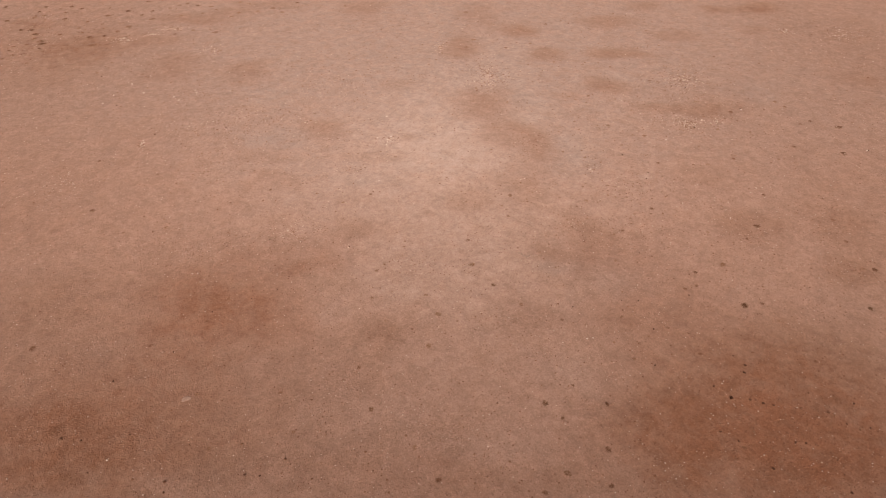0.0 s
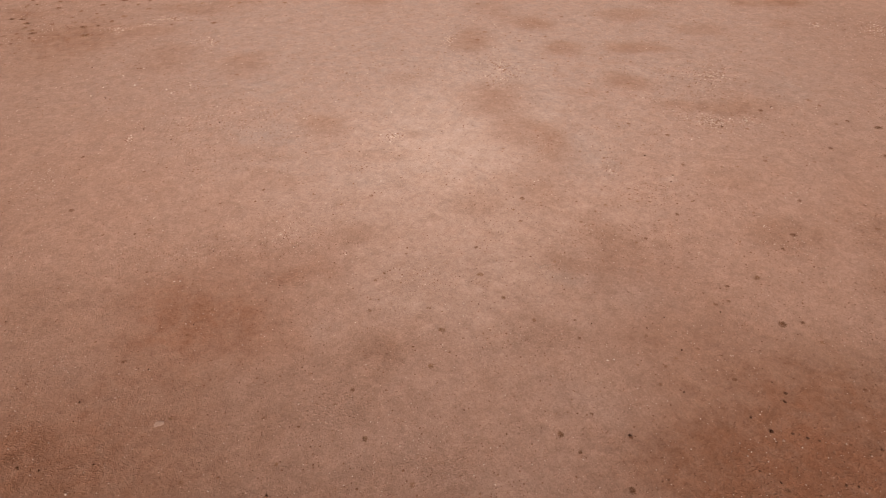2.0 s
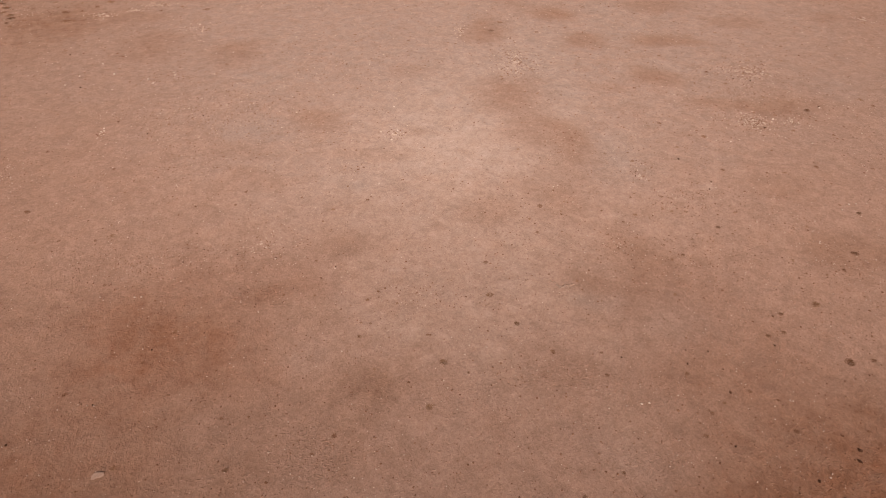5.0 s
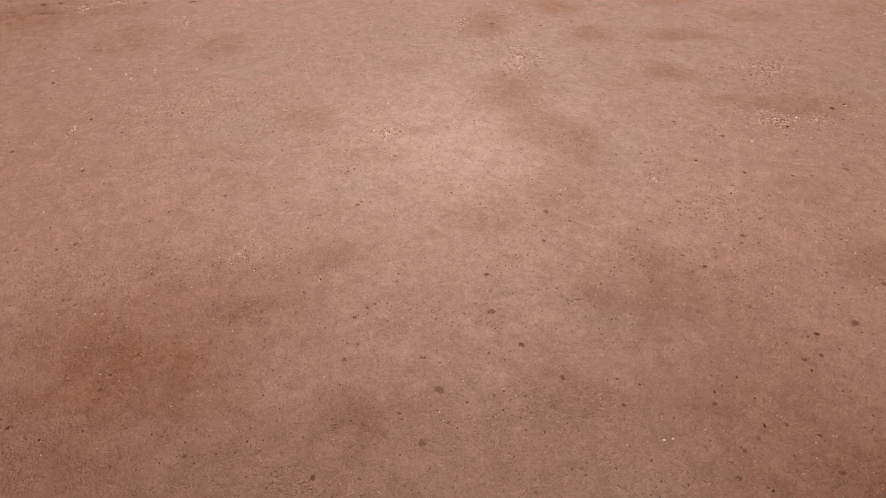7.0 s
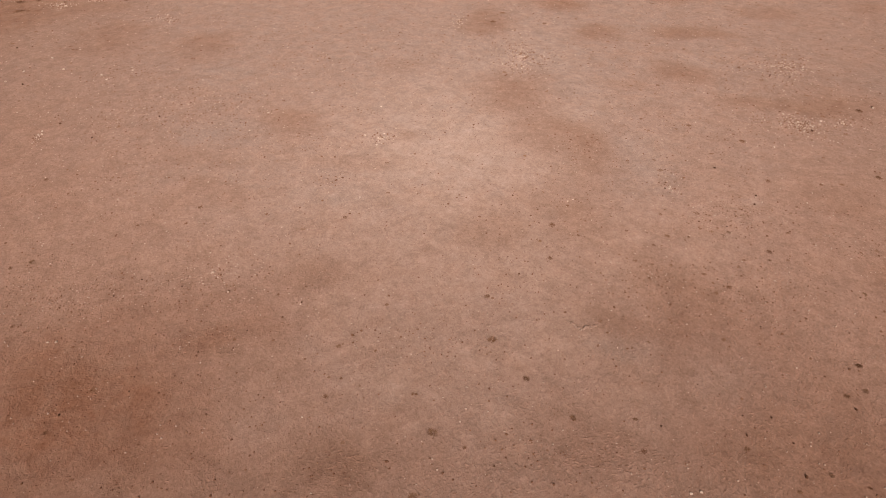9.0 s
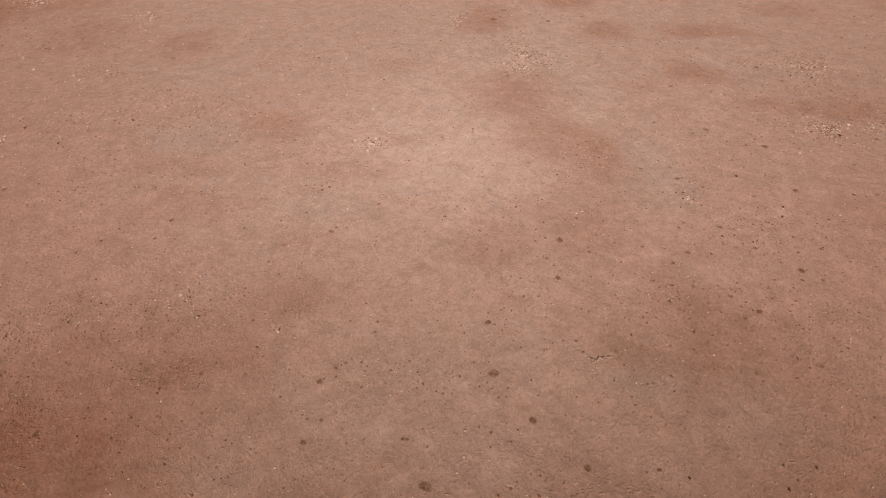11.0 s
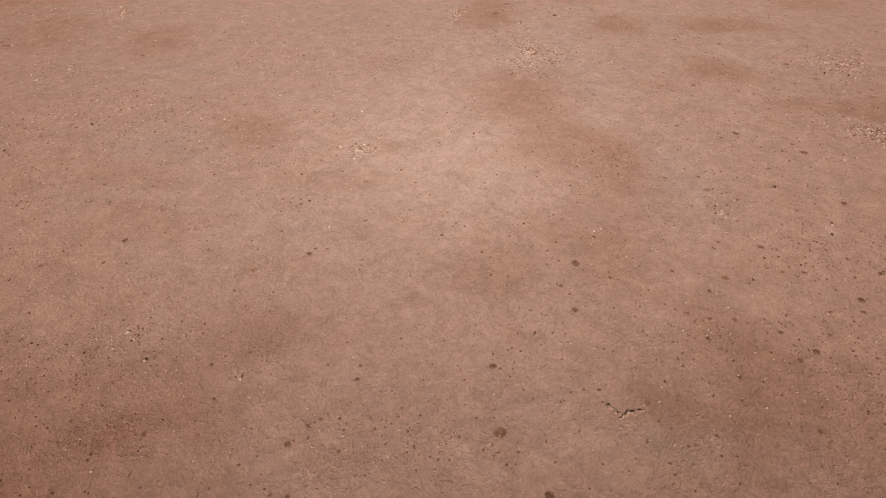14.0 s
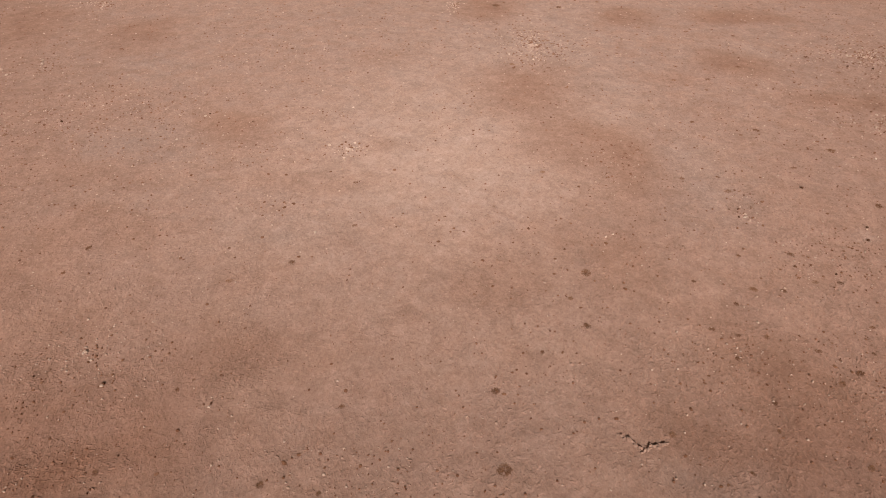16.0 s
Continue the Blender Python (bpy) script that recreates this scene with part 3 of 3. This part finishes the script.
PALE_STONES += [
    (-4.70, 68.84, 0.10), (24.48, 68.89, 0.18), (31.74, 68.98, 0.15), (23.23, 69.01, 0.11), (-5.95, 69.06, 0.10), (-5.32, 69.09, 0.18),
    (-4.51, 69.26, 0.10), (25.38, 69.29, 0.15), (-7.00, 69.37, 0.20), (-16.23, 69.70, 0.14), (-5.54, 69.71, 0.15), (29.71, 69.96, 0.15),
    (-25.95, 70.48, 0.12), (-31.64, 70.63, 0.16), (-28.34, 71.92, 0.16), (-15.48, 72.88, 0.15), (-25.92, 73.17, 0.13), (-46.73, 73.96, 0.17),
    (-6.32, 74.56, 0.17), (-21.32, 74.90, 0.12), (35.15, 76.29, 0.25), (-12.63, 76.97, 0.12), (-40.29, 77.80, 0.23), (-31.53, 78.78, 0.22),
    (-22.87, 79.06, 0.23), (-32.43, 79.75, 0.22), (-39.86, 80.14, 0.18), (-36.45, 80.84, 0.23), (-30.02, 80.91, 0.22), (-30.35, 81.59, 0.22),
]
PALE_STONES += [
    (-38.78, 83.43, 0.24), (-25.61, 87.40, 0.17), (-29.02, 88.06, 0.16), (-19.51, 92.39, 0.20),
]
# lumps for dark dots: some are stones, some stand in for stones' shade
DARK_SPOTS = [
    (24.55, 25.00, 0.15), (-16.55, 25.05, 0.14), (-16.71, 25.79, 0.17), (-11.04, 26.22, 0.13), (-11.97, 26.31, 0.14), (-21.61, 26.43, 0.12),
    (20.50, 26.71, 0.18), (-9.69, 27.46, 0.14), (23.30, 28.62, 0.12), (22.64, 28.66, 0.16), (19.04, 28.79, 0.12), (-22.99, 28.83, 0.12),
    (-24.33, 28.97, 0.16), (-20.06, 29.28, 0.12), (18.10, 29.51, 0.15), (28.00, 29.83, 0.13), (26.59, 30.15, 0.16), (25.78, 31.09, 0.16),
    (22.37, 31.71, 0.16), (11.21, 31.76, 0.21), (27.87, 31.86, 0.13), (21.75, 31.91, 0.16), (20.98, 32.21, 0.19), (19.76, 32.35, 0.22),
    (18.86, 33.42, 0.16), (-22.82, 33.88, 0.13), (21.40, 34.68, 0.20), (15.28, 35.38, 0.11), (21.72, 35.39, 0.17), (21.16, 36.32, 0.12),
]
DARK_SPOTS += [
    (-19.47, 36.71, 0.10), (-20.12, 36.75, 0.10), (-22.00, 37.86, 0.10), (2.57, 39.07, 0.08), (16.06, 39.09, 0.13), (16.12, 40.88, 0.09),
    (-17.78, 41.06, 0.12), (14.15, 41.23, 0.11), (10.33, 41.61, 0.08), (15.61, 42.34, 0.09), (14.31, 42.39, 0.09), (-15.07, 42.61, 0.09),
    (19.81, 43.01, 0.12), (-15.17, 43.53, 0.08), (-13.18, 43.66, 0.09), (12.66, 44.31, 0.07), (-12.55, 45.36, 0.08), (-10.85, 45.57, 0.08),
    (-10.45, 47.05, 0.08), (17.08, 48.61, 0.08), (-8.00, 49.44, 0.10), (-18.66, 49.46, 0.11), (-12.31, 50.23, 0.13), (-15.12, 50.49, 0.09),
    (-17.66, 51.00, 0.09), (17.91, 58.08, 0.11), (-12.37, 58.85, 0.09), (-13.78, 60.29, 0.09), (20.48, 60.76, 0.14), (20.92, 61.87, 0.12),
]
DARK_SPOTS += [
    (14.89, 62.58, 0.12), (15.05, 63.32, 0.12), (19.06, 65.52, 0.15), (45.41, 66.54, 0.22), (-28.04, 67.83, 0.18), (-31.59, 70.03, 0.20),
    (-24.12, 71.63, 0.18), (28.43, 71.87, 0.19), (-12.32, 72.28, 0.08), (-15.28, 73.20, 0.12), (35.15, 76.51, 0.22), (-38.50, 77.33, 0.22),
    (30.37, 82.51, 0.15), (28.70, 82.87, 0.15), (-43.49, 85.79, 0.20),
]
pale_lumps = [lump_mesh("pale_stone", 30 + n, pale_rock, 0.6) for n in range(7)]
dark_lumps = [lump_mesh("dark_stone", 50 + n, dark_spot_skin, 0.62) for n in range(5)]
chance = random.Random(5)
for x, y, r in PALE_STONES:
    label = "large pale cream calcrete stone half sunk in red soil" if r > 0.16 else "small pale cream calcrete stone lying on red soil"
    lay("pale_stone", pale_lumps, x, y, r * chance.uniform(0.85, 1.1) * (0.52 if y < 60 else 0.58), chance, label, "stone", "pale stones")
for cx, cy, rx, ry, n in SCATTERS:
    for _ in range(n):
        a, d = chance.uniform(0, 2 * math.pi), abs(chance.gauss(0, 0.6))
        lay("pale_stone", pale_lumps, cx + rx * d * math.cos(a), cy + ry * d * math.sin(a), (0.06 + 0.12 * chance.random() ** 2) * (0.68 if cy > 60 else 0.42), chance,
            "small pale cream calcrete stone in a loose scatter", "stone", "scattered pale stones")
for x, y, r in DARK_SPOTS:
    lay("dark_stone", dark_lumps, x, y, r * chance.uniform(0.55, 0.75), chance, "dark brown lump marking a dark dot on red soil", "stone", "dark stones")


def tuft_mesh(seed):
    """A low withered tuft, one metre in radius: short bent blades that lie outwards, thinner to the rim."""
    rnd = random.Random(seed)
    verts, faces = [], []
    squash, lean = rnd.uniform(0.6, 0.9), rnd.uniform(0, math.pi)
    for _ in range(195):
        a, d = rnd.uniform(0, 2 * math.pi), rnd.random() ** 0.75 * 0.75
        root = Vector((d * math.cos(a), d * math.sin(a) * squash, 0))
        way = a + rnd.gauss(0, 0.7)
        long, lift, wide = rnd.uniform(0.16, 0.42), rnd.uniform(0.15, 0.9) * (1.1 - d), rnd.uniform(0.035, 0.07)
        out, side = Vector((math.cos(way), math.sin(way), 0)), Vector((-math.sin(way), math.cos(way), 0))
        mid = root + out * long * 0.55 + Vector((0, 0, long * lift))
        tip = root + out * long + Vector((0, 0, long * lift * 0.8))
        root.z = -0.04
        n = len(verts)
        verts += [root - side * wide / 2, root + side * wide / 2, mid + side * wide / 2.4, mid - side * wide / 2.4, tip]
        faces += [(n, n + 1, n + 2, n + 3), (n + 3, n + 2, n + 4)]
    turn = Matrix.Rotation(lean, 3, "Z")
    mesh = bpy.data.meshes.new("withered_tuft")
    mesh.from_pydata([turn @ v for v in verts], [], faces)
    mesh.materials.append(straw)
    return mesh


TUFTS = [
    (6.25, 25.05, 0.24), (10.28, 25.51, 0.22), (-0.13, 25.91, 0.22), (7.79, 26.39, 0.28), (10.60, 28.14, 0.26), (-14.65, 28.23, 0.20),
    (19.23, 28.31, 0.18), (-1.65, 28.31, 0.20), (-9.54, 29.53, 0.17), (8.05, 30.66, 0.15), (-4.65, 31.42, 0.23), (7.04, 31.91, 0.27),
    (-16.67, 32.70, 0.19), (-10.99, 32.85, 0.18), (9.14, 33.52, 0.15), (-6.79, 33.99, 0.18), (-21.34, 37.41, 0.19),
    (-5.83, 35.17, 0.22), (26.89, 35.78, 0.17), (13.91, 36.00, 0.19), (-12.13, 36.13, 0.14), (18.82, 36.51, 0.17), (-29.87, 37.07, 0.29),
    (-0.89, 37.37, 0.28), (14.62, 37.55, 0.13), (15.49, 38.33, 0.13), (18.58, 38.66, 0.13), (17.20, 39.25, 0.17),
]
TUFTS += [
    (1.25, 40.00, 0.12), (-17.91, 40.01, 0.18), (-4.26, 40.04, 0.12), (25.95, 40.05, 0.22), (9.28, 40.14, 0.18), (13.93, 40.47, 0.19),
    (-0.24, 40.79, 0.24), (33.58, 41.41, 0.27), (23.82, 41.80, 0.36), (6.30, 41.93, 0.19), (9.20, 41.96, 0.13), (25.31, 42.01, 0.18),
    (-16.87, 42.64, 0.21), (-5.47, 42.68, 0.17), (-22.28, 42.87, 0.14), (-1.32, 43.05, 0.13), (19.70, 43.84, 0.19), (-4.92, 43.88, 0.10),
    (-5.54, 43.92, 0.11), (20.76, 44.18, 0.20), (4.26, 44.32, 0.19), (-3.43, 45.86, 0.11), (21.15, 45.89, 0.20), (-5.39, 46.09, 0.15),
    (36.26, 46.27, 0.33), (-10.95, 46.36, 0.13), (35.39, 46.43, 0.21), (9.88, 46.73, 0.08), (-23.11, 46.88, 0.16), (23.76, 46.95, 0.35),
]
TUFTS += [
    (2.59, 47.01, 0.27), (10.82, 47.22, 0.10), (14.81, 47.53, 0.15), (8.52, 48.72, 0.14), (12.30, 49.01, 0.12), (19.77, 49.37, 0.13),
    (-3.23, 49.51, 0.14), (-9.46, 50.06, 0.14), (35.66, 50.25, 0.21), (12.58, 50.32, 0.14), (2.37, 50.49, 0.21), (-9.02, 50.59, 0.09),
    (27.08, 50.66, 0.20), (-8.03, 50.85, 0.10), (15.43, 51.34, 0.19), (-28.46, 51.56, 0.16), (23.88, 51.60, 0.17), (18.79, 51.62, 0.11),
    (-25.84, 51.73, 0.15), (16.33, 51.90, 0.19), (-24.85, 52.37, 0.21), (11.89, 52.57, 0.15), (28.66, 52.57, 0.34), (4.27, 52.64, 0.12),
    (17.34, 53.00, 0.11), (15.19, 53.07, 0.17), (35.97, 53.57, 0.27), (13.43, 53.83, 0.16), (12.30, 53.88, 0.11), (6.22, 54.20, 0.18),
]
TUFTS += [
    (11.33, 54.23, 0.17), (17.96, 54.56, 0.16), (19.51, 54.61, 0.14), (20.61, 54.64, 0.14), (-32.58, 55.10, 0.27), (19.77, 55.42, 0.20),
    (26.44, 55.80, 0.17), (12.79, 55.85, 0.16), (5.73, 55.94, 0.15), (-9.34, 56.55, 0.16), (15.13, 56.81, 0.17), (13.85, 56.88, 0.22),
    (36.58, 57.18, 0.23), (11.35, 57.33, 0.12), (17.86, 57.47, 0.17), (16.76, 57.50, 0.17), (21.56, 57.50, 0.15), (5.18, 57.61, 0.11),
    (6.61, 57.75, 0.27), (31.10, 57.77, 0.27), (-6.86, 58.02, 0.20), (-16.66, 58.68, 0.18), (-10.02, 58.95, 0.10), (13.90, 59.32, 0.13),
    (16.39, 59.51, 0.20), (-4.36, 61.11, 0.17), (11.87, 61.46, 0.09), (-28.54, 61.61, 0.23), (0.06, 62.09, 0.11), (25.98, 63.55, 0.20),
]
TUFTS += [
    (27.46, 63.63, 0.21), (22.39, 63.88, 0.26), (-35.49, 64.29, 0.24), (35.21, 64.73, 0.20), (30.51, 64.77, 0.32), (15.04, 65.07, 0.22),
    (-4.86, 65.20, 0.16), (42.60, 65.93, 0.36), (12.91, 66.33, 0.15), (14.90, 66.54, 0.15), (5.35, 66.75, 0.18), (37.91, 67.52, 0.26),
    (19.41, 67.67, 0.21), (11.12, 69.62, 0.13), (-26.76, 69.79, 0.19), (22.30, 69.80, 0.34), (34.35, 70.74, 0.21), (15.39, 71.36, 0.17),
    (30.91, 71.42, 0.23), (17.68, 71.67, 0.14), (44.64, 71.83, 0.44), (18.80, 72.31, 0.23), (40.65, 72.65, 0.27), (14.43, 73.29, 0.13),
    (42.09, 73.35, 0.28), (15.18, 73.40, 0.17), (30.27, 74.46, 0.24), (33.72, 75.68, 0.38), (22.24, 76.18, 0.16), (40.59, 76.99, 0.28),
]
TUFTS += [
    (10.18, 78.10, 0.12), (17.30, 78.21, 0.16), (39.90, 78.36, 0.29), (30.46, 78.50, 0.22), (16.14, 78.91, 0.16), (15.44, 79.76, 0.22),
    (17.83, 79.95, 0.23), (-9.24, 80.55, 0.13), (6.90, 81.64, 0.13), (27.53, 81.67, 0.21), (4.27, 82.17, 0.26), (16.11, 82.23, 0.17),
    (20.64, 82.32, 0.21), (-4.83, 84.13, 0.13), (26.35, 84.52, 0.26), (12.24, 84.61, 0.14), (5.14, 84.78, 0.17), (7.09, 85.56, 0.20),
    (-37.82, 85.69, 0.24), (12.54, 85.91, 0.14), (6.58, 86.26, 0.21), (-38.46, 86.50, 0.24), (7.70, 86.55, 0.17), (-44.51, 86.93, 0.25),
    (-5.89, 87.60, 0.14), (13.14, 87.77, 0.14), (-35.49, 88.23, 0.18), (22.18, 88.92, 0.23), (-36.26, 89.53, 0.19), (11.45, 89.64, 0.18),
]
TUFTS += [
    (18.64, 89.68, 0.23), (-55.03, 90.07, 0.27), (-43.87, 90.31, 0.26), (14.97, 90.56, 0.18), (15.93, 90.91, 0.19), (-59.07, 91.42, 0.34),
    (-7.34, 92.18, 0.15), (36.90, 92.40, 0.25), (-58.30, 92.80, 0.35), (-43.65, 92.82, 0.20), (-57.10, 93.20, 0.28), (-11.06, 93.28, 0.18),
    (-12.73, 93.68, 0.24), (-54.87, 94.22, 0.34), (-59.54, 94.41, 0.28), (-55.80, 95.24, 0.36), (8.91, 95.56, 0.32), (-59.46, 95.86, 0.37),
    (3.43, 95.97, 0.40), (-48.92, 96.38, 0.59), (30.44, 96.51, 0.28), (-47.92, 96.52, 0.35), (-58.13, 96.71, 0.37), (-56.09, 96.93, 0.55),
    (-56.81, 98.00, 0.56), (4.55, 98.77, 0.41), (-58.17, 98.87, 0.47), (-50.38, 99.55, 0.55), (-48.53, 100.00, 0.36), (-55.14, 100.44, 0.37),
]
TUFTS += [
    (-58.75, 100.66, 0.57), (-38.57, 100.69, 0.27), (-52.25, 101.35, 0.37), (-32.95, 101.39, 0.53), (-47.32, 101.82, 0.55), (-61.63, 102.26, 0.49),
    (-60.14, 102.26, 0.48), (-36.41, 102.30, 0.36), (-53.50, 103.21, 0.38), (-49.92, 103.21, 0.28), (-46.42, 103.93, 0.56), (-50.72, 104.88, 0.38),
    (-53.30, 105.85, 0.48), (-65.48, 106.07, 0.51), (-57.22, 107.08, 0.59), (-44.02, 107.10, 0.57), (-62.11, 107.82, 0.40), (-32.16, 108.13, 0.37),
    (-61.07, 108.58, 0.40), (-51.28, 108.60, 0.59), (-40.00, 108.63, 0.38), (-46.16, 108.87, 0.48), (-36.90, 109.66, 0.47), (-58.23, 109.88, 0.40),
    (-31.45, 109.93, 0.47), (-24.84, 110.21, 0.37), (3.81, 110.27, 0.45), (-62.58, 110.39, 0.31), (-48.89, 110.68, 0.49), (-45.10, 110.69, 0.39),
]
TUFTS += [
    (-28.72, 110.72, 0.37), (-35.35, 111.50, 0.29), (-59.90, 111.72, 0.31), (-56.62, 111.72, 0.51), (-52.20, 112.00, 0.30), (-42.78, 112.02, 0.29),
    (-26.59, 112.06, 0.47), (-68.89, 112.50, 0.43), (-62.48, 112.52, 0.42), (-58.49, 112.80, 0.41), (-36.50, 112.84, 0.39), (-15.32, 113.16, 0.37),
    (-41.67, 113.38, 0.39), (-38.79, 113.38, 0.39), (-40.65, 114.20, 0.39), (-30.80, 114.22, 0.39), (-23.21, 114.80, 0.48), (-32.44, 115.06, 0.39),
    (-47.24, 115.30, 0.51),
]
tuft_kinds = [tuft_mesh(70 + n) for n in range(8)]
for x, y, r in TUFTS:
    tuft = new("withered_tuft", chance.choice(tuft_kinds))
    z = float(ground_height(np.array([x]), np.array([y]))[0])
    r *= chance.uniform(0.95, 1.2)
    tuft.matrix_world = pose(x, y, z, 0, 0, chance.uniform(0, 360)) @ Matrix.Diagonal((r, r, r * chance.uniform(0.35, 0.6), 1))
    tagged(tuft, "broad low withered brown grass tuft on bare soil" if r > 0.3 else "small low withered brown grass tuft on bare soil", "grass tuft", "withered tufts")


flat_stone = new("flat_stone", lump_mesh("flat_stone", 91, dusty_rock, 0.5, 0.7))
flat_stone.matrix_world = pose(-17.3, 32.3, float(ground_height(np.array([-17.3]), np.array([32.3]))[0]) + 0.012, 3, -4, 25) @ Matrix.Diagonal((0.66, 0.56, 0.15, 1))
tagged(flat_stone, "flat pale pinkish stone barely proud of red soil", "stone")


def build_ledge():
    """A broken lip of soil crust, in pieces, along a bent line."""
    rnd = random.Random(8)
    ledge = new("crust_ledge")
    bx, by = LEDGE[4]
    ledge.location = (bx, by, float(ground_height(np.array([bx]), np.array([by]))[0]))
    tagged(ledge, "broken raised lip of pale crumbling soil crust", "soil crust")
    lumps = [lump_mesh("clod", 90 + n, clod_skin, 0.75, 0.7) for n in range(5)]
    for (ax, ay), (ex, ey) in zip(LEDGE, LEDGE[1:]):
        steps = max(1, round(math.hypot(ex - ax, ey - ay) / 0.075))
        for n in range(steps):
            k = (n + rnd.uniform(0.2, 0.8)) / steps
            x, y, wide = ax + k * (ex - ax) + rnd.gauss(0, 0.05), ay + k * (ey - ay) + rnd.gauss(0, 0.05), 0.06 + 0.19 * rnd.random() ** 1.6
            piece = new("clod", rnd.choice(lumps))
            piece.parent = ledge
            z = float(ground_height(np.array([x]), np.array([y]))[0]) - ledge.location.z
            piece.matrix_local = pose(x - bx, y - by, z + 0.1 * wide, rnd.uniform(-25, 25), rnd.uniform(-25, 25), math.degrees(math.atan2(ey - ay, ex - ax)) + rnd.gauss(0, 20)) @ Matrix.Diagonal((wide * rnd.uniform(0.8, 1.3), wide * 0.8, wide * rnd.uniform(0.7, 1.4), 1))


build_ledge()
